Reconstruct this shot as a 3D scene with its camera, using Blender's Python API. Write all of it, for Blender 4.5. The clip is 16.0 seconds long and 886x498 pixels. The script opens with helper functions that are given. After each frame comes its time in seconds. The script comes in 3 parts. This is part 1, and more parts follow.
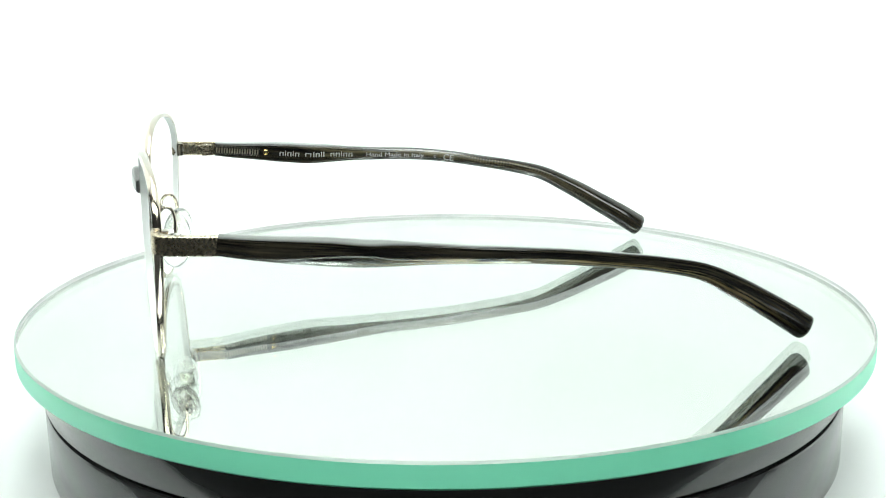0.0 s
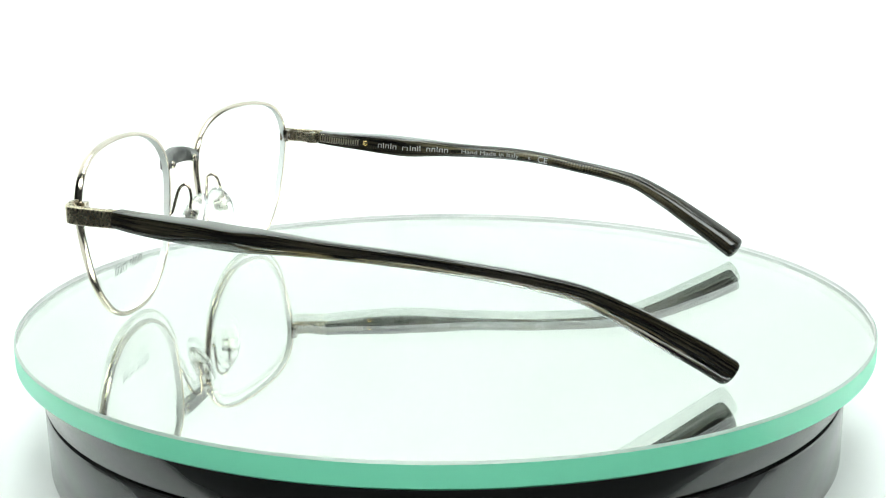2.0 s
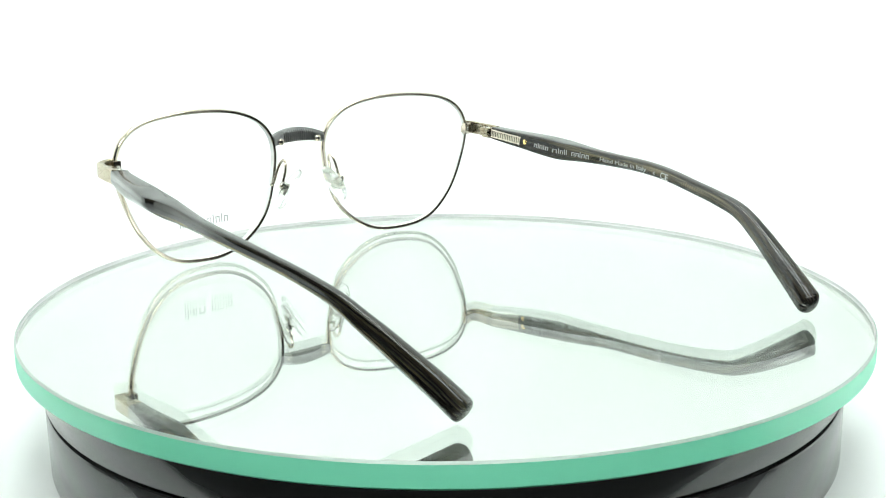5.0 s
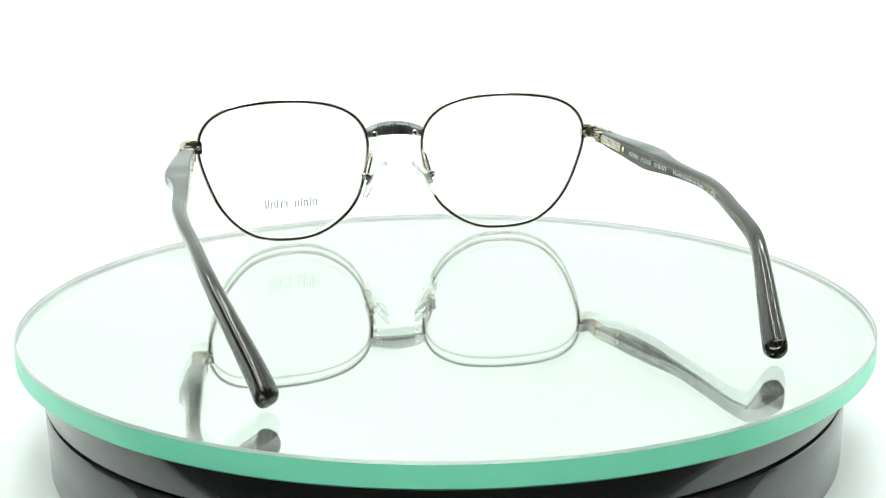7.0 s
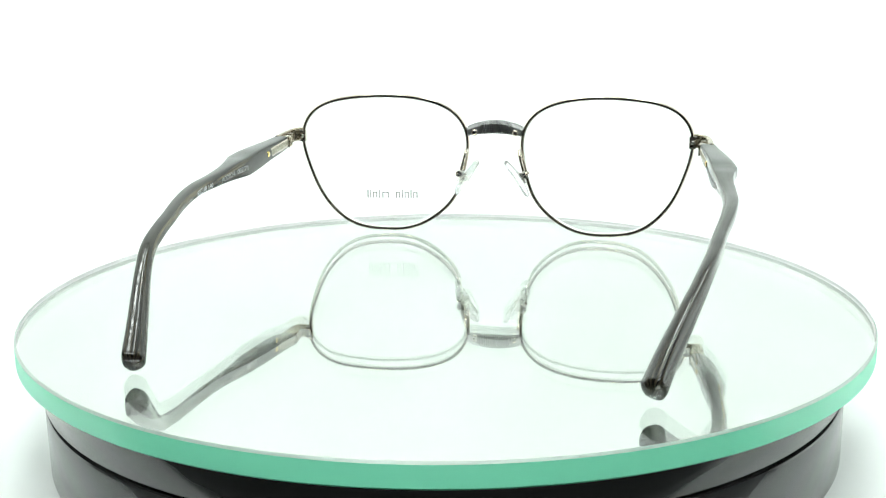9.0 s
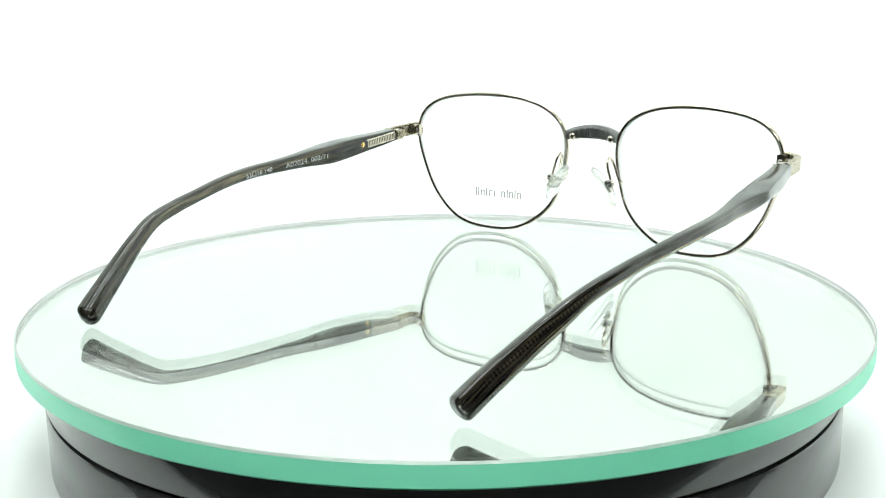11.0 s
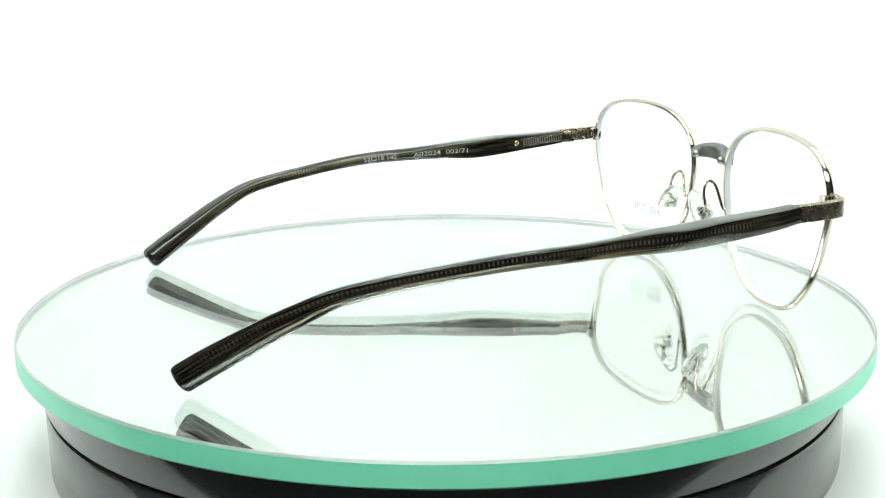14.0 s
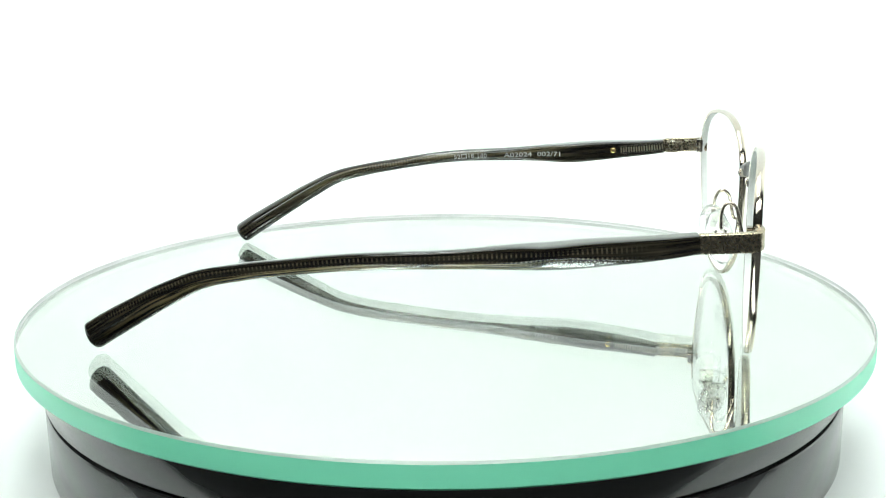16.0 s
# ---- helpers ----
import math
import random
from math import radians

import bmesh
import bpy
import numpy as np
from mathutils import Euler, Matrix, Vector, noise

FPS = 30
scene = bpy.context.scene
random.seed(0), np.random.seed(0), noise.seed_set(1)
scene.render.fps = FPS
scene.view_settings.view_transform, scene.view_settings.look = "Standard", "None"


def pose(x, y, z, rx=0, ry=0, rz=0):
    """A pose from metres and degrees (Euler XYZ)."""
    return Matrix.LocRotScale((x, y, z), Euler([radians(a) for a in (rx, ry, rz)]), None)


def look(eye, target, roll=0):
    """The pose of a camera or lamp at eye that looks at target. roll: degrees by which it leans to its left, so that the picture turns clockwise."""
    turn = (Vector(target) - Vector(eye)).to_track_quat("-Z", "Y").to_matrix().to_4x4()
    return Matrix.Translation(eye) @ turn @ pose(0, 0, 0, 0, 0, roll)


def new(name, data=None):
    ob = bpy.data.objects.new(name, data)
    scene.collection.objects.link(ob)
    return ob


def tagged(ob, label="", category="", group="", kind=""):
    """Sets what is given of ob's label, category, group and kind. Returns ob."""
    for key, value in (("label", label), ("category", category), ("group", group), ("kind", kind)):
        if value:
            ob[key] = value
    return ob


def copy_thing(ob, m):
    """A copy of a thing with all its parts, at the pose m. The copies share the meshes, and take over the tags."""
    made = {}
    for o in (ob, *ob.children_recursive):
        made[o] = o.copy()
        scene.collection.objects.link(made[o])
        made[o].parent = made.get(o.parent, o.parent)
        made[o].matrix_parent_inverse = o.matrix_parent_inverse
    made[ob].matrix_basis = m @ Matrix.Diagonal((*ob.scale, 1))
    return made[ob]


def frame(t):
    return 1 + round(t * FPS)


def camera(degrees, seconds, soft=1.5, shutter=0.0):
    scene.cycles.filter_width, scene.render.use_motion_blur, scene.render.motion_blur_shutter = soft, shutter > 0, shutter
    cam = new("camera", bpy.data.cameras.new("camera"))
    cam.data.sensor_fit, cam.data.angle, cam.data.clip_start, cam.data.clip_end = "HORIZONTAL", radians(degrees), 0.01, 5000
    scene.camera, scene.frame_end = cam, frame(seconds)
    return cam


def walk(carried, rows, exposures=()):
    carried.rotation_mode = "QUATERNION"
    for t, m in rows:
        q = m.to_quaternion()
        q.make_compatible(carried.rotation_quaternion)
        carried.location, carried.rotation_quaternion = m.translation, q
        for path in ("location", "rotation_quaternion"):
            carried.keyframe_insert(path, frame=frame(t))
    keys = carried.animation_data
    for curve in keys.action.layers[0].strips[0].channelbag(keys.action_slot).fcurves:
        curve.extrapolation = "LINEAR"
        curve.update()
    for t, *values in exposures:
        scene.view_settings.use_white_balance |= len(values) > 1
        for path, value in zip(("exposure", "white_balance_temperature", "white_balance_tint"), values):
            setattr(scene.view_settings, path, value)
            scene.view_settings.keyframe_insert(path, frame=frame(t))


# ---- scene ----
cam = camera(41.79, 16.0, soft=1.15)

# ---- fitted numbers, in millimetres unless said otherwise ----
MM = 0.001
TOP = 0.0360                       # metres: the mirror plate's upper face above the table
EYE = (0.0, -0.30095, 0.036 + 0.08427)
walk(cam, [(t, Matrix.Translation(EYE) @ look((0, 0, 0), (-0.0048 * 0.97282, 0.97282, -0.23158), -0.418)) for t in (0.0, 16.0)],
     exposures=[(0.0, 0.0), (16.0, 0.0)])

# the turntable's angle in degrees, second by second
TURN = [(0.0, 101.55), (0.5, 95.22), (1.0, 88.95), (1.5, 82.76), (2.0, 76.63), (2.5, 70.52), (3.0, 64.29), (3.5, 58.01),
        (4.0, 51.6), (4.8, 41.6), (5.6, 31.7), (6.5, 20.82), (7.0, 14.61), (7.5, 8.47), (8.0, 2.32), (8.5, -3.79), (9.0, -10.02),
        (9.8, -19.9), (10.7, -31.05), (11.5, -41.0), (12.0, -47.35), (12.5, -53.69), (13.0, -59.95), (13.5, -66.14), (14.0, -72.25),
        (14.5, -78.38), (15.0, -84.58), (15.5, -90.83), (16.0, -97.13)]

# ---- world and light ----
world = bpy.data.worlds.new("studio_dark")
scene.world = world
world.use_nodes = True
world.node_tree.nodes["Background"].inputs[0].default_value = (0.9, 1.0, 0.96, 1)
world.node_tree.nodes["Background"].inputs[1].default_value = 0.01


# ---- materials ----
def mat(name, color=(0.8, 0.8, 0.8), rough=0.5, metal=0.0, ior=1.5, trans=0.0, coat=0.0):
    m = bpy.data.materials.new(name)
    m.use_nodes = True
    b = m.node_tree.nodes["Principled BSDF"]
    b.inputs["Base Color"].default_value = (*color, 1)
    b.inputs["Roughness"].default_value = rough
    b.inputs["Metallic"].default_value = metal
    b.inputs["IOR"].default_value = ior
    b.inputs["Transmission Weight"].default_value = trans
    b.inputs["Coat Weight"].default_value = coat
    return m


def node(m, kind, **values):
    n = m.node_tree.nodes.new(kind)
    for key, value in values.items():
        n.inputs[key].default_value = value
    return n


def wire(m, a, out, b, into):
    m.node_tree.links.new(a.outputs[out], b.inputs[into])


def bsdf(m):
    return m.node_tree.nodes["Principled BSDF"]


def worn(m, c1, c2, scale, rough=None, bump=0.0, bump_scale=0.0):
    """Colour varies between c1 and c2 over noise of that scale; roughness between the two given; fine bump."""
    coord = node(m, "ShaderNodeTexCoord")
    big = node(m, "ShaderNodeTexNoise", Scale=scale, Detail=4.0)
    wire(m, coord, "Object", big, "Vector")
    ramp = node(m, "ShaderNodeValToRGB")
    ramp.color_ramp.elements[0].color, ramp.color_ramp.elements[1].color = (*c1, 1), (*c2, 1)
    ramp.color_ramp.elements[0].position, ramp.color_ramp.elements[1].position = 0.35, 0.65
    wire(m, big, "Fac", ramp, "Fac")
    wire(m, ramp, "Color", bsdf(m), "Base Color")
    if rough:
        r = node(m, "ShaderNodeMapRange", **{"To Min": rough[0], "To Max": rough[1]})
        wire(m, big, "Fac", r, "Value")
        wire(m, r, "Result", bsdf(m), "Roughness")
    if bump:
        fine = node(m, "ShaderNodeTexNoise", Scale=bump_scale, Detail=3.0)
        wire(m, coord, "Object", fine, "Vector")
        b = node(m, "ShaderNodeBump", Strength=bump, Distance=0.0001)
        wire(m, fine, "Fac", b, "Height")
        wire(m, b, "Normal", bsdf(m), "Normal")
    return m


def glow(name, color, strength):
    """A white diffuser cloth that is lit from behind."""
    m = mat(name, (0.85, 0.86, 0.85), 0.9)
    bsdf(m).inputs["Emission Color"].default_value = (*color, 1)
    bsdf(m).inputs["Emission Strength"].default_value = strength
    return m


GOLD = worn(mat("pale_gold_metal", metal=1.0), (0.50, 0.44, 0.37), (0.60, 0.53, 0.45), 60, (0.13, 0.2))
BRONZE = worn(mat("brushed_gold_metal", metal=1.0), (0.35, 0.30, 0.215), (0.43, 0.37, 0.275), 1500, (0.2, 0.34), 0.15, 2500)
BRASS = worn(mat("yellow_brass", metal=1.0), (0.86, 0.60, 0.20), (0.95, 0.72, 0.32), 1200, (0.15, 0.25))
STEEL = worn(mat("nickel_silver", metal=1.0), (0.45, 0.44, 0.40), (0.62, 0.60, 0.55), 900, (0.2, 0.35))


def soft_clear(name):
    """Clear soft silicone, so thin that most light passes it unbent."""
    m = mat(name, (0.99, 1.0, 0.995), 0.04, 0.0, 1.36, 1.0)
    clear = node(m, "ShaderNodeBsdfTransparent", Color=(1.0, 1.0, 1.0, 1))
    mix = node(m, "ShaderNodeMixShader", Fac=0.3)
    wire(m, bsdf(m), "BSDF", mix, 1)
    wire(m, clear, "BSDF", mix, 2)
    wire(m, mix, "Shader", m.node_tree.nodes["Material Output"], "Surface")
    return m


PAD = soft_clear("clear_silicone")


def clear_sheet(name):
    """A clear coated lens: it lets all light through but for its gloss."""
    m = bpy.data.materials.new(name)
    m.use_nodes = True
    nt = m.node_tree
    nt.nodes.remove(nt.nodes["Principled BSDF"])
    clear = node(m, "ShaderNodeBsdfTransparent", Color=(1.0, 1.0, 1.0, 1))
    shine = node(m, "ShaderNodeBsdfGlossy", Roughness=0.01)
    facing = node(m, "ShaderNodeLayerWeight", Blend=0.2)
    gloss = node(m, "ShaderNodeMapRange", **{"From Min": 0.0, "From Max": 1.0, "To Min": 0.008, "To Max": 0.06})
    wire(m, facing, "Facing", gloss, "Value")
    mix = node(m, "ShaderNodeMixShader")
    wire(m, gloss, "Result", mix, 0)
    wire(m, clear, "BSDF", mix, 1)
    wire(m, shine, "BSDF", mix, 2)
    wire(m, mix, "Shader", nt.nodes["Material Output"], "Surface")
    return m


LENS = clear_sheet("clear_lens")
# edge of the lens, whitened in place of light reflected inside it
LENS_EDGE = worn(mat("ground_lens_edge", (0.85, 0.85, 0.85), 0.5), (0.82, 0.83, 0.82), (0.88, 0.89, 0.88), 200, (0.4, 0.6))
PRINT = mat("white_print", (0.58, 0.59, 0.58), 0.6)
LENS_PRINT = mat("grey_print", (0.30, 0.30, 0.30), 0.6)
GLASS = mat("float_glass", (0.992, 1.0, 0.996), 0.0, 0.0, 1.5, 1.0)
MIRROR = worn(mat("silvered_back", metal=1.0), (0.75, 0.782, 0.742), (0.77, 0.802, 0.762), 12, (0.0, 0.015))


def ground_glass(name, through_color, diffuse_color, share, gloss=0.06):
    """A ground glass skin: it scatters light through itself and, by that share, back; slightly glossy."""
    m = bpy.data.materials.new(name)
    m.use_nodes = True
    nt = m.node_tree
    nt.nodes.remove(nt.nodes["Principled BSDF"])
    noise_tex = node(m, "ShaderNodeTexNoise", Scale=120.0, Detail=3.0)
    coord = node(m, "ShaderNodeTexCoord")
    wire(m, coord, "Object", noise_tex, "Vector")
    vary = node(m, "ShaderNodeMix")
    vary.data_type = "RGBA"
    vary.inputs[6].default_value = (*through_color, 1)
    vary.inputs[7].default_value = (*[min(1.0, q * 1.06) for q in through_color], 1)
    nt.links.new(noise_tex.outputs["Fac"], vary.inputs[0])
    thru = node(m, "ShaderNodeBsdfTranslucent")
    nt.links.new(vary.outputs[2], thru.inputs["Color"])
    back = node(m, "ShaderNodeBsdfDiffuse", Color=(*diffuse_color, 1))
    mix = node(m, "ShaderNodeMixShader", Fac=share)
    wire(m, thru, "BSDF", mix, 1)
    wire(m, back, "BSDF", mix, 2)
    shine = node(m, "ShaderNodeBsdfGlossy", Roughness=0.25)
    top = node(m, "ShaderNodeMixShader", Fac=gloss)
    facing = node(m, "ShaderNodeLayerWeight", Blend=0.5)
    steep = node(m, "ShaderNodeMapRange", **{"From Min": 0.35, "From Max": 1.0, "To Min": gloss, "To Max": 0.35})
    wire(m, facing, "Facing", steep, "Value")
    wire(m, steep, "Result", top, 0)
    wire(m, mix, "Shader", top, 1)
    wire(m, shine, "BSDF", top, 2)
    wire(m, top, "Shader", nt.nodes["Material Output"], "Surface")
    return m


# the glass's own green, brightened to hold the glow of light inside it
EDGE = ground_glass("ground_glass_edge", (0.82, 1.0, 0.94), (0.29, 1.0, 0.68), 0.92)
# near-white: the backdrop's light through the far edge is put into this colour
EDGE_IN = ground_glass("edge_backlight_white", (1.0, 0.97, 0.98), (1.0, 0.97, 0.98), 0.95, 0.02)
CHAMFER = ground_glass("ground_glass_chamfer", (0.60, 0.69, 0.64), (0.50, 0.58, 0.535), 0.3)
BLACK = worn(mat("black_gloss_plastic", coat=0.3), (0.024, 0.024, 0.025), (0.034, 0.034, 0.034), 25, (0.16, 0.28), 0.03, 900)
GROOVE = mat("black_groove", (0.004, 0.004, 0.004), 0.6)
PAPER = worn(mat("white_sweep", (0.77, 0.78, 0.775), 0.8), (0.755, 0.77, 0.765), (0.785, 0.80, 0.795), 6, (0.7, 0.85), 0.1, 400)
ROOM = worn(mat("dark_room_paint"), (0.02, 0.02, 0.021), (0.03, 0.03, 0.03), 3, (0.6, 0.8), 0.1, 200)
SIDE_GLOW = glow("lit_side_cloth", (0.912, 1.0, 0.958), 0.58)
TOP_GLOW = glow("lit_ceiling_cloth", (0.912, 1.0, 0.958), 0.25)
LED_GLOW = glow("lit_diode", (0.912, 1.0, 0.958), 24.5)
FRONT_GLOW = glow("lit_front_cloth", (0.912, 1.0, 0.958), 9.6)


def acetate(name, outside):
    """Dark smoky acetate with olive stripes along it, each broken into fine cross ribs. UV: millimetres along, turns around. outside: how strongly ribs show on the outer side."""
    m = mat(name, (0.02, 0.02, 0.018), 0.12, 0.0, 1.5, 0.0, 0.28)
    bsdf(m).inputs["Coat Roughness"].default_value = 0.03
    bsdf(m).inputs["Coat IOR"].default_value = 1.6
    bsdf(m).inputs["Specular IOR Level"].default_value = 0.28
    uv = node(m, "ShaderNodeUVMap")
    sep = node(m, "ShaderNodeSeparateXYZ")
    wire(m, uv, "UV", sep, "Vector")
    def band(source, lo, hi, soft):
        """1 between lo and hi, falling to 0 over that softness."""
        up = node(m, "ShaderNodeMapRange", **{"From Min": lo - soft, "From Max": lo + soft})
        down = node(m, "ShaderNodeMapRange", **{"From Min": hi + soft, "From Max": hi - soft})
        wire(m, sep, source, up, "Value")
        wire(m, sep, source, down, "Value")
        return times(up, "Result", down, "Result")

    def times(a, out_a, b, out_b, kind="MULTIPLY"):
        n = node(m, "ShaderNodeMath")
        n.operation = kind
        wire(m, a, out_a, n, 0)
        wire(m, b, out_b, n, 1)
        return n

    def blend(fac, below, color):
        n = node(m, "ShaderNodeMix")
        n.data_type = "RGBA"
        n.inputs[7].default_value = (*color, 1)
        m.node_tree.links.new(fac.outputs["Value"], n.inputs[0])
        m.node_tree.links.new(below, n.inputs[6])
        return n.outputs[2]

    # uneven stripes lengthwise
    stretch = node(m, "ShaderNodeMapping")
    stretch.inputs["Scale"].default_value = (0.022, 3.4, 1.0)
    wire(m, uv, "UV", stretch, "Vector")
    bands = node(m, "ShaderNodeTexNoise", Scale=2.2, Detail=5.0, Roughness=0.62)
    wire(m, stretch, "Vector", bands, "Vector")
    ramp = node(m, "ShaderNodeValToRGB")
    cr = ramp.color_ramp
    cr.elements[0].position, cr.elements[0].color = 0.42, (0.004, 0.004, 0.004, 1)
    cr.elements[1].position, cr.elements[1].color = 0.70, (0.050, 0.041, 0.026, 1)
    wire(m, bands, "Fac", ramp, "Fac")
    color = ramp.outputs["Color"]
    # both streaks and ribs grow faint towards the tip
    fade = node(m, "ShaderNodeMapRange", **{"From Min": 120.0, "From Max": 84.0, "To Min": 0.3, "To Max": 1.0})
    wire(m, sep, "X", fade, "Value")
    # gold streaks in the lower half of the outer side and, fainter, along the inner one
    gold = node(m, "ShaderNodeMapRange", **{"From Min": 0.45, "From Max": 0.56})
    wire(m, bands, "Fac", gold, "Value")
    for lo, hi, tone in ((2.24, 2.74, (0.36, 0.275, 0.135)), (0.02, 0.48, (0.16, 0.135, 0.08))):
        area = times(band("Y", lo, hi, 0.06), "Value", band("X", 34.0, 128.0, 9.0), "Value")
        color = blend(times(times(area, "Value", fade, "Result"), "Value", gold, "Result"), color, tone)
    # fine ribs across, in two lanes of the inner side
    saw = node(m, "ShaderNodeMath")
    saw.operation = "MULTIPLY"
    saw.inputs[1].default_value = 2 * math.pi / 0.95
    wire(m, sep, "X", saw, 0)
    sine = node(m, "ShaderNodeMath")
    sine.operation = "SINE"
    wire(m, saw, "Value", sine, 0)
    ribs = node(m, "ShaderNodeMapRange", **{"From Min": 0.0, "From Max": 0.7, "To Min": 0.0, "To Max": 0.65})
    wire(m, sine, "Value", ribs, "Value")
    inner = band("Y", 0.05, 0.12, 0.02)
    for lo, hi in ((0.16, 0.25), (0.29, 0.36), (0.40, 0.47)):
        inner = times(inner, "Value", band("Y", lo, hi, 0.02), "Value", "ADD")
    inner = times(inner, "Value", band("X", 66.0, 136.0, 14.0), "Value")
    outer = band("Y", 1.86, 2.06, 0.03)
    for lo, hi in ((2.18, 2.26), (2.35, 2.43), (2.60, 2.80)):
        outer = times(outer, "Value", band("Y", lo, hi, 0.03), "Value", "ADD")
    outer = times(outer, "Value", band("X", 14.0, 136.0, 4.0), "Value")
    share = node(m, "ShaderNodeValue")
    share.outputs[0].default_value = outside
    outer = times(outer, "Value", share, "Value")
    lanes = times(inner, "Value", outer, "Value", "ADD")
    lanes = times(lanes, "Value", fade, "Result")
    # the ribs come and go along the temple
    patch_map = node(m, "ShaderNodeMapping")
    patch_map.inputs["Scale"].default_value = (0.06, 5.0, 1.0)
    wire(m, uv, "UV", patch_map, "Vector")
    patches = node(m, "ShaderNodeTexNoise", Scale=1.0, Detail=2.0)
    wire(m, patch_map, "Vector", patches, "Vector")
    shown = node(m, "ShaderNodeMapRange", **{"From Min": 0.36, "From Max": 0.6, "To Min": 0.1, "To Max": 1.0})
    wire(m, patches, "Fac", shown, "Value")
    lanes = times(lanes, "Value", shown, "Result")
    color = blend(times(lanes, "Value", ribs, "Result"), color, (0.30, 0.25, 0.165))
    m.node_tree.links.new(color, bsdf(m).inputs["Base Color"])
    return m


ACETATE = {1: acetate("ribbed_acetate", 0.5), -1: acetate("striped_acetate", 0.0)}


# ---- mesh helpers (all in millimetres) ----
def mesh_of(name, verts, faces, material, smooth=True, uvs=None, materials=None, slots=None):
    me = bpy.data.meshes.new(name)
    me.from_pydata([(x * MM, y * MM, z * MM) for x, y, z in verts], [], faces)
    for m in (materials or [material]):
        me.materials.append(m)
    if slots:
        for poly, s in zip(me.polygons, slots):
            poly.material_index = s
    if uvs:
        layer = me.uv_layers.new(name="UVMap")
        for loop in me.loops:
            layer.data[loop.index].uv = uvs[loop.vertex_index]
    for poly in me.polygons:
        poly.use_smooth = smooth
    bm = bmesh.new()
    bm.from_mesh(me)
    bmesh.ops.recalc_face_normals(bm, faces=bm.faces)
    bm.to_mesh(me)
    bm.free()
    if smooth:
        me.set_sharp_from_angle(angle=radians(38))
    return me


def part(name, me, parent=None, label=""):
    ob = new(name, me)
    if parent is not None:
        ob.parent = parent
    return tagged(ob, label)


def box_mesh(name, lo, hi, material, bevel=0.15, turn=None, centre=None):
    """A bevelled box between two corners, in millimetres; turn: a matrix applied about its centre."""
    bm = bmesh.new()
    bmesh.ops.create_cube(bm, size=1)
    size = [b - a for a, b in zip(lo, hi)]
    mid = Vector([(a + b) / 2 for a, b in zip(lo, hi)])
    bmesh.ops.scale(bm, vec=size, verts=bm.verts)
    if bevel:
        bmesh.ops.bevel(bm, geom=bm.edges[:], offset=min(bevel, min(size) * 0.4), segments=2, affect="EDGES", profile=0.6)
    if turn is not None:
        bmesh.ops.transform(bm, matrix=turn, verts=bm.verts)
    bmesh.ops.translate(bm, vec=mid, verts=bm.verts)
    bmesh.ops.scale(bm, vec=(MM, MM, MM), verts=bm.verts)
    me = bpy.data.meshes.new(name)
    bm.to_mesh(me)
    bm.free()
    me.materials.append(material)
    for p in me.polygons:
        p.use_smooth = True
    me.set_sharp_from_angle(angle=radians(38))
    return me


def spline(points, n):
    """Catmull-Rom through points, n samples."""
    p = np.array(points, float)
    p = np.vstack([2 * p[0] - p[1], p, 2 * p[-1] - p[-2]])
    out = []
    for s in np.linspace(0, len(p) - 3 - 1e-6, n):
        i = int(s)
        u = s - i
        a, b, c, d = p[i:i + 4]
        out.append(0.5 * ((2 * b) + (c - a) * u + (2 * a - 5 * b + 4 * c - d) * u ** 2 + (3 * b - a - 3 * c + d) * u ** 3))
    return np.array(out)


def tube(name, points, radius, material, n=40, sides=10):
    c = spline(points, n)
    tan = np.gradient(c, axis=0)
    tan /= np.linalg.norm(tan, axis=1)[:, None]
    up = np.array([0.3, 0.2, 0.93])
    verts, faces = [], []
    for q, t in zip(c, tan):
        a = np.cross(t, up)
        if np.linalg.norm(a) < 0.1:
            a = np.cross(t, (1, 0, 0))
        a /= np.linalg.norm(a)
        b = np.cross(t, a)
        for k in range(sides):
            w = 2 * math.pi * k / sides
            verts.append(tuple(q + radius * (a * math.cos(w) + b * math.sin(w))))
    for i in range(n - 1):
        for k in range(sides):
            k2 = (k + 1) % sides
            faces.append((i * sides + k, i * sides + k2, (i + 1) * sides + k2, (i + 1) * sides + k))
    faces.append(tuple(range(sides)))
    faces.append(tuple(range((n - 1) * sides, n * sides)))
    return mesh_of(name, verts, faces, material)


def lathe(name, profile, materials, slots, n=256, caps=True):
    """Turns (radius, z) pairs about the upright axis. slots: one material index for each band."""
    verts, faces, fs = [], [], []
    for r, z in profile:
        for k in range(n):
            a = 2 * math.pi * k / n
            verts.append((r * math.cos(a), r * math.sin(a), z))
    for i in range(len(profile) - 1):
        for k in range(n):
            k2 = (k + 1) % n
            faces.append((i * n + k, i * n + k2, (i + 1) * n + k2, (i + 1) * n + k))
            fs.append(slots[i])
    if caps:
        faces.append(tuple(range(n)))
        fs.append(slots[0])
        faces.append(tuple(range((len(profile) - 1) * n, len(profile) * n)))
        fs.append(slots[-1])
    return mesh_of(name, verts, faces, None, True, None, materials, fs)


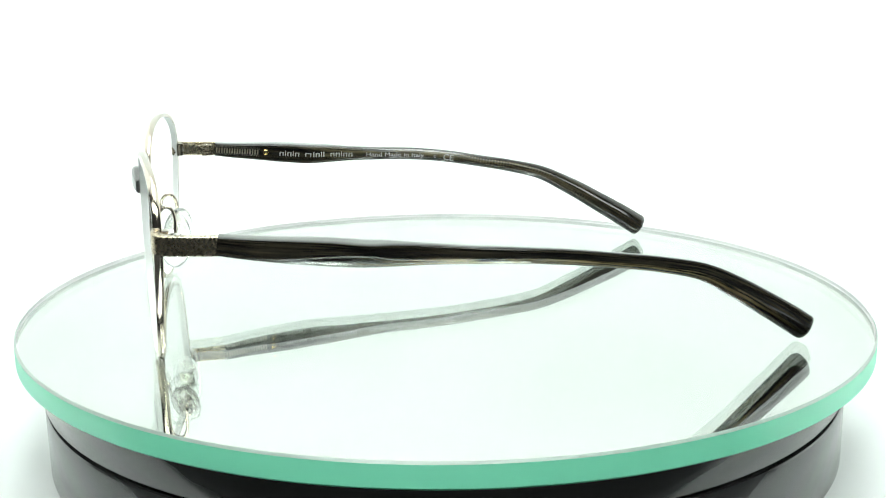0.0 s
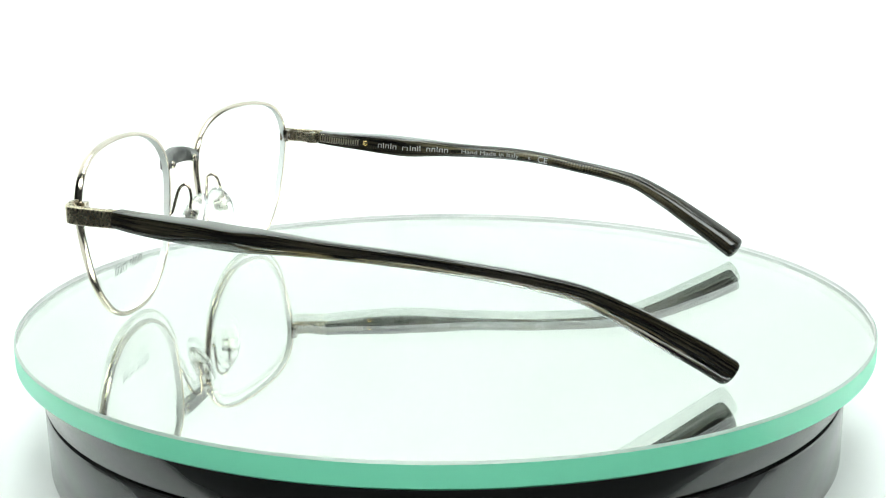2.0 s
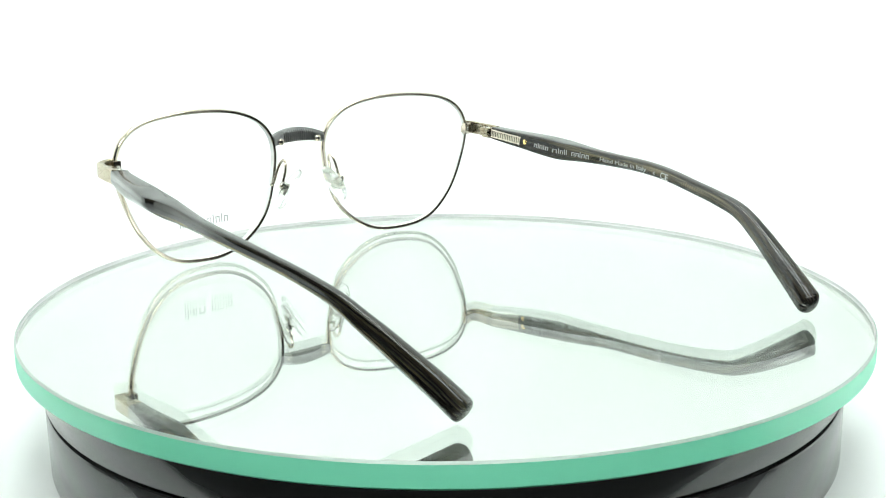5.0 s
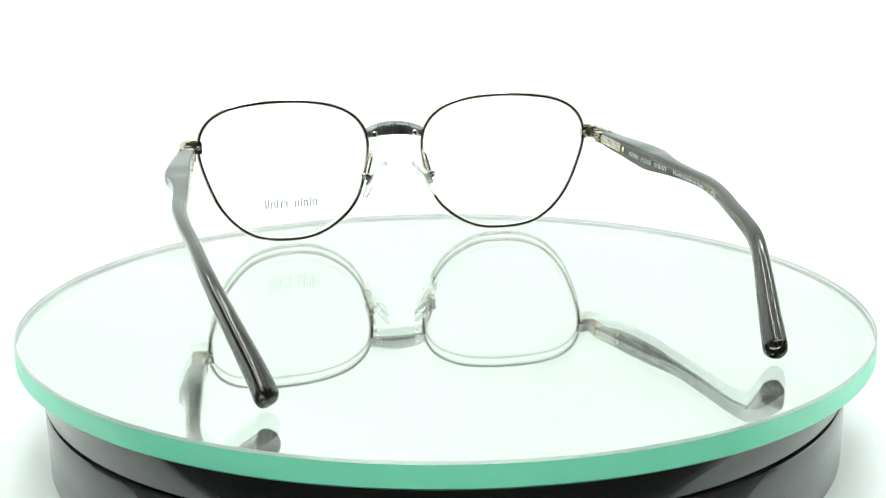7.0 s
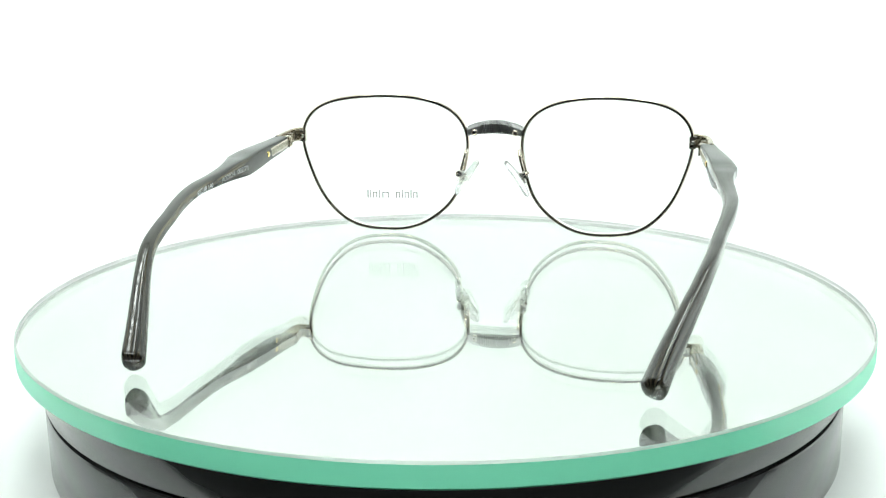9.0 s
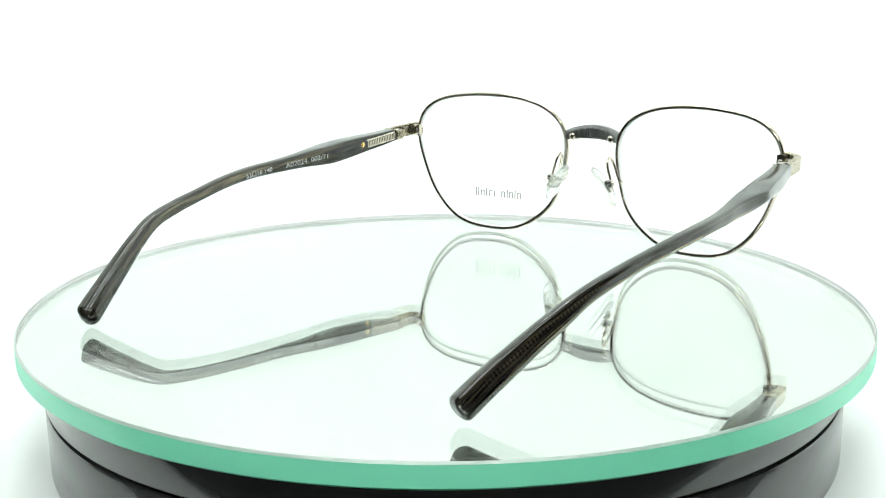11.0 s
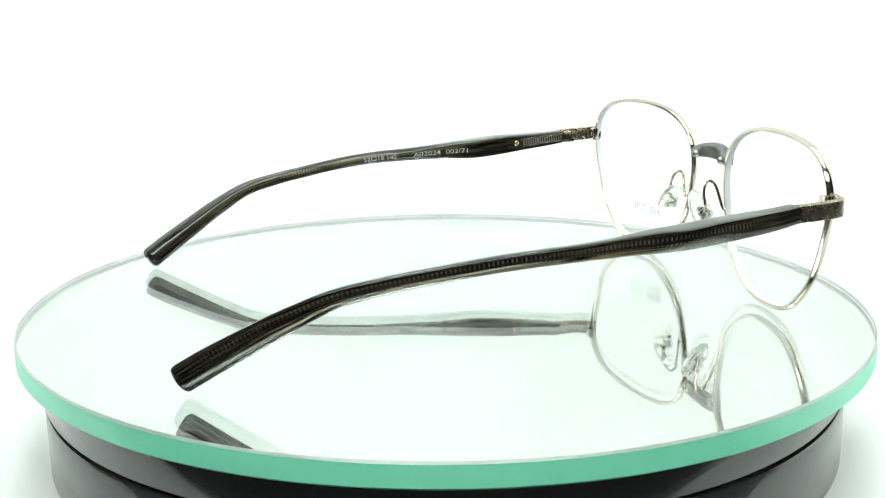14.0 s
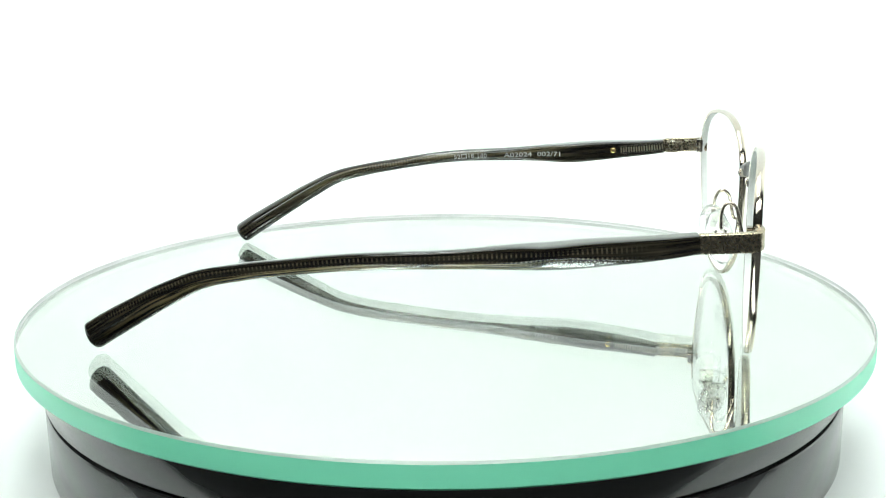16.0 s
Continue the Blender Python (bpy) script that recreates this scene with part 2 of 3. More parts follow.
# ---- the light tent and the room round it ----
def sheet(name, corners, thick, material, label, category):
    """A flat panel of that thickness from four corners in metres; the thickness goes away from the middle of the tent."""
    c = [Vector(q) for q in corners]
    nrm = (c[1] - c[0]).cross(c[3] - c[0]).normalized()
    mid = sum(c, Vector()) / 4
    if nrm.dot(mid - Vector((0, 0.1, 0.3))) < 0:
        nrm = -nrm
    v = [tuple(q / MM) for q in c] + [tuple((q + nrm * thick) / MM) for q in c]
    f = [(0, 1, 2, 3), (4, 5, 6, 7), (0, 1, 5, 4), (1, 2, 6, 5), (2, 3, 7, 6), (3, 0, 4, 7)]
    return tagged(part(name, mesh_of(name, v, f, material, False)), label, category, kind="structure")


W, WEST, FRONT, BACK, HIGH = 0.45, 0.334, -0.097, 0.55, 0.75


def sweep():
    """White paper that lies on the table and curves up into the back wall of the tent."""
    prof = [(FRONT, 0.0), (BACK - 0.25, 0.0)]
    for k in range(1, 17):
        a = math.pi / 2 * k / 16
        prof.append((BACK - 0.25 + 0.25 * math.sin(a), 0.25 - 0.25 * math.cos(a)))
    prof.append((BACK, HIGH))
    verts, faces = [], []
    for dy, dz in ((0, 0), (0.004, -0.004)):
        for y, z in prof:
            for x in (-W, W):
                verts.append((x / MM, (y + dy) / MM, (z + dz) / MM))
    n = len(prof)
    for s in range(2):
        o = s * 2 * n
        for i in range(n - 1):
            faces.append((o + 2 * i, o + 2 * i + 1, o + 2 * i + 3, o + 2 * i + 2))
    for i in range(n - 1):
        for e in (0, 1):
            faces.append((2 * i + e, 2 * i + 2 + e, 2 * n + 2 * i + 2 + e, 2 * n + 2 * i + e))
    me = mesh_of("backdrop", verts, faces, None, True, None, [PAPER], None)
    tagged(part("backdrop", me), "seamless white paper sweep, brightly lit, under the turntable", "backdrop", kind="structure")


def tent():
    sweep()
    e = 0.006
    sheet("wall_west", [(-WEST, 0.0, 0.004), (-WEST, BACK - 0.002, 0.004), (-WEST, BACK - 0.002, HIGH), (-WEST, 0.0, HIGH)], 0.003, SIDE_GLOW,
          "white diffuser cloth lit from outside", "wall")
    sheet("wall_east", [(W + e, -0.05, 0), (W + e, BACK, 0), (W + e, BACK, HIGH), (W + e, -0.05, HIGH)], 0.003, SIDE_GLOW,
          "white diffuser cloth lit from outside", "wall")
    sheet("softbox", [(-0.5, -0.76, HIGH + e), (0.5, -0.76, HIGH + e), (0.5, -0.41, HIGH + e), (-0.5, -0.41, HIGH + e)], 0.003, FRONT_GLOW,
          "white lit front cloth of a lamp over the tent's opening", "softbox")
    sheet("ceiling", [(-0.62, -0.118, HIGH + e), (0.62, -0.118, HIGH + e), (0.62, BACK, HIGH + e), (-0.62, BACK, HIGH + e)], 0.003, TOP_GLOW,
          "white diffuser cloth ceiling with the lamp above it", "ceiling")
    # the dark room behind the camera
    r, lo, hi = 1.5, -0.75, 1.7
    sheet("wall_south", [(-r, -1.4, lo), (r, -1.4, lo), (r, -1.4, hi), (-r, -1.4, hi)], 0.1, ROOM, "dark painted wall of the room", "wall")
    sheet("wall_north", [(-r, 1.6, lo), (r, 1.6, lo), (r, 1.6, hi), (-r, 1.6, hi)], 0.1, ROOM, "dark painted wall of the room", "wall")
    sheet("wall_left_room", [(-r, -1.4, lo), (-r, 1.6, lo), (-r, 1.6, hi), (-r, -1.4, hi)], 0.1, ROOM, "dark painted wall of the room", "wall")
    sheet("wall_right_room", [(r, -1.4, lo), (r, 1.6, lo), (r, 1.6, hi), (r, -1.4, hi)], 0.1, ROOM, "dark painted wall of the room", "wall")
    sheet("floor", [(-r, -1.4, lo), (r, -1.4, lo), (r, 1.6, lo), (-r, 1.6, lo)], 0.1, ROOM, "dark floor of the room", "floor")
    sheet("ceiling_room", [(-r, -1.4, hi), (r, -1.4, hi), (r, 1.6, hi), (-r, 1.6, hi)], 0.1, ROOM, "dark ceiling of the room", "ceiling")
    part("table_top", box_mesh("table_top", (-600, -450, -40), (600, 700, -5), ROOM, 2))
    tagged(bpy.data.objects["table_top"], "dark table top under the light tent", "table", kind="structure")


def led_strip():
    """A white bar under the tent's ceiling with a row of bright square diodes."""
    strip = new("led_strip")
    tagged(strip, "white bar with a row of bright diodes under the tent ceiling", "lamp", "lamps of the tent")
    part("rail", box_mesh("rail", (-42, -320, -8), (42, 320, 0), PAPER, 1.5), strip)
    diode = box_mesh("diode", (-35, -10, -4), (35, 10, 0), LED_GLOW, 2)
    for k in range(14):
        d = part("diode", diode, strip)
        d.location = (0, (-292.5 + 45 * k) * MM, -8 * MM)
    return strip


tent()
LED = led_strip()
LED.matrix_world = pose(-0.11, 0.10, HIGH + 0.002)
copy_thing(LED, pose(0.11, 0.10, HIGH + 0.002))


# ---- the turntable ----
def turntable():
    base = new("turntable")
    tagged(base, "black glossy plastic turntable with a fine seam, standing on white paper", "turntable")
    base.matrix_world = pose(-0.0012, -0.0009, 0.0008, 0, -0.5, 0)
    r, seam, top = 103.0, 19.2, 28.2
    lower = [(r - 1.5, 0.9), (r - 0.5, 1.3), (r, 2.2), (r, seam - 0.9), (r - 0.25, seam - 0.55), (r - 0.9, seam - 0.45)]
    part("drum", lathe("drum", lower, [BLACK], [0] * 5), base, "black glossy drum")
    gap = [(r - 1.6, seam - 1.5), (r - 1.6, seam + 1.5)]
    part("seam", lathe("seam", gap, [GROOVE], [0]), base, "dark recessed seam")
    upper = [(r - 0.9, seam + 0.45), (r - 0.25, seam + 0.55), (r, seam + 0.9), (r, top - 1.3), (r - 0.4, top - 0.9), (r - 1.2, top - 0.6)]
    part("turning_top", lathe("turning_top", upper, [BLACK], [0] * 5), base, "black glossy turning top")
    foot = [(r - 8, 0.0), (r - 7.5, 1.2)]
    part("foot", lathe("foot", foot, [GROOVE], [0]), base, "dark rubber foot ring")
    return base


TURNTABLE = turntable()


def mirror_plate():
    """Thick round glass, silvered below; its origin lies on the upper face, on the axis."""
    plate = new("mirror_plate")
    tagged(plate, "thick round mirror with a green ground edge on the turntable", "mirror plate")
    r, t, ch = 109.1, 5.6, 0.5
    prof = [(r - ch, 0.0), (r, -ch), (r, -t + 0.5), (r - 0.5, -t)]
    part("glass_disc", lathe("glass_disc", prof, [GLASS, CHAMFER, EDGE], [1, 2, 2], 360, False), plate, "pale green ground edge")
    part("rubber_pad", lathe("rubber_pad", [(60, -t - 2.4), (60, -t - 0.1)], [GROOVE], [0], 96), plate, "black rubber pad below the mirror")
    # added skin just inside the edge, whitened in place of light from behind
    inner = [(r - ch - 0.02, -0.06), (r - 0.12, -ch), (r - 0.12, -t + 0.5), (r - 0.6, -t + 0.05)]
    part("edge_inside", lathe("edge_inside", inner, [EDGE_IN], [0, 0, 0], 360, False), plate, "added white skin inside the edge, its backlight put into the colour")
    n = 360
    ring = [((r - ch) * math.cos(2 * math.pi * k / n), (r - ch) * math.sin(2 * math.pi * k / n), 0.0) for k in range(n)]
    part("face", mesh_of("face", ring, [tuple(range(n))], GLASS, False), plate, "clear polished glass face")
    low = [((r - 0.5) * math.cos(2 * math.pi * k / n), (r - 0.5) * math.sin(2 * math.pi * k / n), -t) for k in range(n)]
    part("silvering", mesh_of("silvering", low, [tuple(range(n))], MIRROR, False), plate, "silvered mirror back")
    plate.matrix_world = pose(-0.00093, -0.00091, TOP)
    return plate


PLATE = mirror_plate()

# ---- the spectacles: x to the wearer's right, y forward, z up, origin on the plate ----
XC, ZC, Y0, TILT, WRAP, CURVE = 35.87, 24.72, 75.55, 0.0119, 0.1004, 0.0033
A0 = 24.98
COS = (-0.026, 2.347, -0.060, -0.571, -0.052, -0.291, 0.017, -0.117)
SIN = (-0.008, 0.483, 1.560, 0.228, 0.424, 0.011, -0.051, -0.050)


def outline(a):
    return 0.9955 * (A0 + sum(c * math.cos((k + 1) * a) + s * math.sin((k + 1) * a) for k, (c, s) in enumerate(zip(COS, SIN))))


def on_lens(side, u, v, w=0.0):
    """A point of the lens: u outwards, v up, w forwards of its curved mid-surface."""
    b = w - CURVE * 0.5 * (u * u + v * v)
    x = u * math.cos(WRAP) + b * math.sin(WRAP)
    y = -u * math.sin(WRAP) + b * math.cos(WRAP) + v * math.sin(TILT)
    return side * (XC + x), Y0 + y, ZC + v * math.cos(TILT)


def rim_mesh(side, n=180):
    prof = [(-0.50, -0.60), (-0.38, -0.86), (0.26, -0.92), (0.50, -0.66), (0.60, 0.0), (0.50, 0.66), (0.26, 0.92), (-0.38, 0.86), (-0.50, 0.60), (-0.28, 0.0)]
    verts, faces = [], []
    for k in range(n):
        a = 2 * math.pi * k / n
        r0, h = outline(a), 1e-3
        d = (outline(a + h) - outline(a - h)) / (2 * h)
        tu, tv = d * math.cos(a) - r0 * math.sin(a), d * math.sin(a) + r0 * math.cos(a)
        ln = math.hypot(tu, tv)
        nu, nv = tv / ln, -tu / ln
        for p, w in prof:
            verts.append(on_lens(side, r0 * math.cos(a) + nu * p, r0 * math.sin(a) + nv * p, w))
    m = len(prof)
    for k in range(n):
        for j in range(m):
            faces.append((k * m + j, k * m + (j + 1) % m, (k + 1) % n * m + (j + 1) % m, (k + 1) % n * m + j))
    return mesh_of("rim", verts, faces, GOLD)


def lens_mesh(side, n=120, rings=10):
    verts, faces = [], []
    for w in (-0.85, 0.85):
        verts.append(on_lens(side, 0, 0, w))
        for i in range(1, rings + 1):
            for k in range(n):
                a = 2 * math.pi * k / n
                r = (outline(a) - 0.58) * i / rings
                verts.append(on_lens(side, r * math.cos(a), r * math.sin(a), w))
    half = 1 + rings * n
    for o in (0, half):
        for k in range(n):
            faces.append((o, o + 1 + k, o + 1 + (k + 1) % n))
        for i in range(rings - 1):
            for k in range(n):
                a, b = o + 1 + i * n, o + 1 + (i + 1) * n
                faces.append((a + k, a + (k + 1) % n, b + (k + 1) % n, b + k))
    e = 1 + (rings - 1) * n
    for k in range(n):
        faces.append((e + k, e + (k + 1) % n, half + e + (k + 1) % n, half + e + k))
    # the edge faces take the whitened colour that holds the inner reflection
    slots = [0] * (len(faces) - n) + [1] * n
    return mesh_of("lens", verts, faces, None, True, None, [LENS, LENS_EDGE], slots)


# along the temple: y, middle z, half height square to the path, inner face x, thickness at top, at the outer ridge, at the bottom, ridge height
TEMPLE = [(59.6, 31.98, 1.97, 64.6, 4.3, 4.6, 4.3, -0.72),
          (54.0, 31.30, 2.22, 65.1, 4.8, 5.1, 4.6, -0.75),
          (46.0, 30.55, 2.58, 65.9, 5.4, 5.8, 4.5, -0.6),
          (38.0, 29.80, 2.92, 66.4, 6.1, 6.6, 3.9, -0.2),
          (32.0, 29.20, 2.94, 66.7, 6.6, 7.1, 3.5, -0.02),
          (28.5, 29.00, 2.84, 66.9, 6.5, 7.0, 3.5, -0.05),
          (24.0, 28.90, 2.64, 67.3, 5.2, 5.6, 3.7, -0.35),
          (17.0, 28.60, 2.25, 67.8, 4.0, 4.4, 3.7, -0.45),
          (8.0, 28.05, 1.92, 68.4, 3.6, 4.0, 3.5, -0.40),
          (-3.0, 27.40, 1.76, 68.7, 3.5, 3.9, 3.4, -0.35),
          (-14.0, 26.20, 1.68, 67.9, 3.2, 3.6, 3.2, -0.35),
          (-25.0, 24.50, 1.66, 66.3, 3.0, 3.4, 3.0, -0.35),
          (-34.0, 22.95, 1.74, 65.0, 3.0, 3.4, 3.0, -0.35),
          (-43.5, 20.50, 1.90, 63.4, 3.1, 3.5, 3.1, -0.35),
          (-51.5, 16.45, 2.28, 61.2, 3.4, 3.8, 3.4, -0.35),
          (-60.0, 11.45, 2.58, 58.2, 4.0, 4.4, 4.0, -0.35),
          (-68.5, 6.40, 2.82, 55.2, 4.5, 4.9, 4.5, -0.35),
          (-73.4, 3.30, 2.86, 53.6, 4.8, 5.2, 4.8, -0.35)]


def temple_path(side, n=150):
    """Samples of the temple with their frames: centre of the inner face, up, and the way outwards."""
    s = spline(TEMPLE, n)
    # the two temples spread a little differently at their tips
    s[:, 3] += np.interp(s[:, 0], [-74, -40, 10, 40], {1: [-2.7, -1.1, 0.3, 0.1], -1: [1.8, 1.4, 0.0, -0.1]}[side])
    s[:, 2] *= 1 + {1: 0.11, -1: 0.05}[side] * np.clip((15 - s[:, 0]) / 25, 0, 1)
    s[:, 1] += {1: 0.35, -1: 0.1}[side] * np.clip((15 - s[:, 0]) / 25, 0, 1)
    s[:, 0] -= {1: -0.9, -1: -1.3}[side] * np.clip((-40 - s[:, 0]) / 33, 0, 1)
    s[:, 4:7] *= 1 + {1: 0.06, -1: 0.0}[side] * np.clip((10 - s[:, :1]) / 25, 0, 1)
    c = np.stack([side * s[:, 3], s[:, 0], s[:, 1]], 1)
    tan = np.gradient(c, axis=0)
    tan /= np.linalg.norm(tan, axis=1)[:, None]
    out = np.cross(tan, (0, 0, 1.0)) * -side
    out[:, 2] = 0
    out /= np.linalg.norm(out, axis=1)[:, None]
    out *= np.sign(out[:, 0] * side)[:, None]
    up = np.cross(out, tan)
    up *= np.sign(up[:, 2])[:, None]
    # the tips are rolled a little about their length
    roll = np.radians({1: 12.0, -1: 5.0}[side]) * np.clip((-35 - s[:, 0]) / 20, 0, 1)[:, None]
    out, up = out * np.cos(roll) + up * np.sin(roll), up * np.cos(roll) - out * np.sin(roll)
    dist = np.concatenate([[0], np.cumsum(np.linalg.norm(np.diff(c, axis=0), axis=1))])
    return s, c, out, up, tan, dist


def temple_mesh(side):
    s, c, out, up, tan, dist = temple_path(side)
    verts, faces, uvs = [], [], []
    m = 0
    n = len(s)
    for i in range(n):
        h, wt, wr, wb, rh = s[i, 2], s[i, 4], s[i, 5], s[i, 6], s[i, 7]
        c1 = 0.18 + 0.34 * float(np.clip((26 - s[i, 0]) / 22, 0, 1))     # how far the corners are rounded off
        poly = [(0, -h * (1 - c1)), (0, h * (1 - c1)), (wt * c1 * 0.8, h), (wr - 0.15 - 0.5 * c1, h * 1.0), (wr, h * (0.86 - 0.3 * c1)), (wr, h * rh),
                (wb * (1 - c1 * 0.5), -h), (wb * c1 * 0.8, -h)]
        for _ in range(2):                    # round the corners
            q = []
            for k, a in enumerate(poly):
                b = poly[(k + 1) % len(poly)]
                q += [(a[0] * 0.78 + b[0] * 0.22, a[1] * 0.78 + b[1] * 0.22), (a[0] * 0.22 + b[0] * 0.78, a[1] * 0.22 + b[1] * 0.78)]
            poly = q
        m = len(poly)
        for k, (a, b) in enumerate(poly):
            verts.append(tuple(c[i] + out[i] * a + up[i] * b))
            uvs.append((dist[i], 4 * k / m))
    # rounded end
    ends = []
    for grow, back in ((0.985, 0.4), (0.94, 0.8), (0.86, 1.15), (0.72, 1.45), (0.5, 1.66), (0.25, 1.75)):
        mid = np.mean([verts[(n - 1) * m + k] for k in range(m)], axis=0)
        for k in range(m):
            v = np.array(verts[(n - 1) * m + k])
            ends.append(tuple(mid + (v - mid) * grow + tan[-1] * back))
            uvs.append((dist[-1] + back, 4 * k / m))
    verts += ends
    n += 6
    for i in range(n - 1):
        for k in range(m):
            faces.append((i * m + k, i * m + (k + 1) % m, (i + 1) * m + (k + 1) % m, (i + 1) * m + k))
    faces.append(tuple(range(m)))
    faces.append(tuple(range((n - 1) * m, n * m)))
    return mesh_of("temple", verts, faces, ACETATE[side], True, uvs)


def on_temple(side, y, v, proud):
    """A point on the temple's inner face at y, v above its middle line, proud millimetres off it."""
    s, c, out, up, tan, dist = PATHS[side]
    ys = c[::-1, 1]
    pick = lambda a: np.array([np.interp(y, ys, a[::-1, k]) for k in range(3)])
    return pick(c) + pick(up) * v - pick(out) * proud


PATHS = {s: temple_path(s) for s in (1, -1)}


def flat_bars(name, bars, place, material, depth=0.05):
    """Small raised bars; bars: (along0, along1, low, high); place(along, height, proud) gives the point."""
    verts, faces = [], []
    for a0, a1, b0, b1 in bars:
        o = len(verts)
        for d in (0.0, depth):
            verts += [tuple(place(a, b, d)) for a, b in ((a0, b0), (a1, b0), (a1, b1), (a0, b1))]
        faces += [(o, o + 1, o + 2, o + 3), (o + 4, o + 5, o + 6, o + 7)]
        faces += [(o + k, o + (k + 1) % 4, o + 4 + (k + 1) % 4, o + 4 + k) for k in range(4)]
    return mesh_of(name, verts, faces, material, False)


def lettering(name, words, size, length, place, material):
    """Flat letters of that cap height, set out to that length; place as above."""
    cu = bpy.data.curves.new(name, "FONT")
    cu.body, cu.size, cu.extrude = words, 1.0, 0.0
    cu.resolution_u = 3
    ob = bpy.data.objects.new(name, cu)
    scene.collection.objects.link(ob)
    bpy.context.view_layer.update()
    raw = bpy.data.meshes.new_from_object(ob.evaluated_get(bpy.context.evaluated_depsgraph_get()))
    bpy.data.objects.remove(ob)
    pts = np.array([v.co[:2] for v in raw.vertices])
    x0, x1 = pts[:, 0].min(), pts[:, 0].max()
    k = size / 0.70
    verts = [tuple(place((x - x0) / (x1 - x0) * length, (y - 0.35) * k, 0.06)) for x, y in pts]
    return mesh_of(name, verts, [tuple(p.vertices) for p in raw.polygons], material, False)


def word_bars(pattern, length, low, high, stroke=0.18):
    """Upright bars that stand for the letters of a brand: pattern of widths, '.' a letter, 'i' a narrow one, ' ' a gap, '|' a tall narrow one."""
    width = {".": 1.0, "w": 1.5, "i": 0.45, "|": 0.45, " ": 0.9}
    total = sum(width[ch] for ch in pattern)
    bars, at = [], 0.0
    for ch in pattern:
        w = width[ch] / total * length
        if ch != " ":
            hi = high if ch in "|i" else low + (high - low) * 0.72
            if ch in ".w":                   # two strokes and a joining one
                st = stroke / total * length
                bars.append((at, at + st, low, hi))
                bars.append((at + w * 0.72 - st, at + w * 0.72, low, hi))
                bars.append((at + st, at + w * 0.72 - st, hi - (high - low) * 0.11, hi))
            else:
                bars.append((at, at + stroke / total * length, low, hi))
        at += w
    return bars


def disc_mesh(name, centre, normal, r, thick, material, slot=None):
    """A small screw head with a domed rim and a slot across it."""
    nrm = Vector(normal).normalized()
    rot = nrm.to_track_quat("Z", "Y").to_matrix()
    n = 24
    prof = [(r, 0.0), (r * 0.97, thick * 0.3), (r * 0.86, thick * 0.6), (r * 0.64, thick * 0.85), (r * 0.36, thick * 0.98)]
    verts, faces = [], []
    for rr, z in prof:
        for k in range(n):
            a = 2 * math.pi * k / n
            verts.append(tuple(Vector(centre) + rot @ Vector((rr * math.cos(a), rr * math.sin(a), z))))
    for i in range(len(prof) - 1):
        for k in range(n):
            faces.append((i * n + k, i * n + (k + 1) % n, (i + 1) * n + (k + 1) % n, (i + 1) * n + k))
    faces.append(tuple(range(n)))
    faces.append(tuple(range((len(prof) - 1) * n, len(prof) * n)))
    return mesh_of(name, verts, faces, material)


def endpiece_mesh(side):
    """Gold block at the rim that wraps round the corner and runs back to the hinge."""
    # outline in plan: outer skin then inner skin (x, y)
    outer = spline([(62.5, 72.5), (65.4, 72.8), (67.3, 72.2), (68.3, 70.7), (68.75, 65.5), (68.9, 59.7)], 30)
    inner = spline([(62.5, 71.0), (64.8, 71.1), (65.9, 70.6), (66.6, 69.4), (67.1, 65.5), (67.3, 59.7)], 30)
    verts, faces = [], []
    for i in range(30):
        f = i / 29
        top, bot = 35.3 - 1.2 * f, 31.1 - 1.1 * f
        (xo, yo), (xi, yi) = outer[i], inner[i]
        e = 0.22
        ring = [(xi, yi, bot + e), (xi, yi, top - e), (xi * 0.85 + xo * 0.15, yi * 0.85 + yo * 0.15, top), (xi * 0.2 + xo * 0.8, yi * 0.2 + yo * 0.8, top),
                (xo, yo, top - e), (xo, yo, bot + e), (xi * 0.2 + xo * 0.8, yi * 0.2 + yo * 0.8, bot), (xi * 0.85 + xo * 0.15, yi * 0.85 + yo * 0.15, bot)]
        verts += [(side * x, y, z) for x, y, z in ring]
    for i in range(29):
        for k in range(8):
            faces.append((i * 8 + k, i * 8 + (k + 1) % 8, (i + 1) * 8 + (k + 1) % 8, (i + 1) * 8 + k))
    faces += [tuple(range(8)), tuple(range(29 * 8, 30 * 8))]
    return mesh_of("endpiece", verts, faces, BRONZE)


PAD_TURN = 12.0


def pad_mesh(side):
    """A drop-shaped soft pad, leaning outwards below."""
    n, rings = 28, 6
    base = Matrix.Translation((side * 8.2, 69.9, 20.2)) @ Matrix.Rotation(side * radians(PAD_TURN), 4, "Z") @ Matrix.Rotation(side * radians(-33), 4, "Y")
    verts, faces = [], []
    for i in range(-rings, rings + 1):
        f = math.sin(i / rings * math.pi / 2)
        g = max(0.12, math.sqrt(max(0.0, 1 - f * f)))
        for k in range(n):
            a = 2 * math.pi * k / n
            dy, dz = 3.7 * math.cos(a) * (1 - 0.15 * math.sin(a)), 7.0 * math.sin(a)
            s = 0.72 + 0.28 * g
            bend = 0.012 * dz * dz
            v = base @ Vector((-side * (0.95 * f + bend - 0.4), dy * s, dz * s))
            verts.append(tuple(v))
    m = 2 * rings + 1
    for i in range(m - 1):
        for k in range(n):
            faces.append((i * n + k, i * n + (k + 1) % n, (i + 1) * n + (k + 1) % n, (i + 1) * n + k))
    faces += [tuple(range(n)), tuple(range((m - 1) * n, m * n))]
    return mesh_of("nose_pad", verts, faces, PAD)


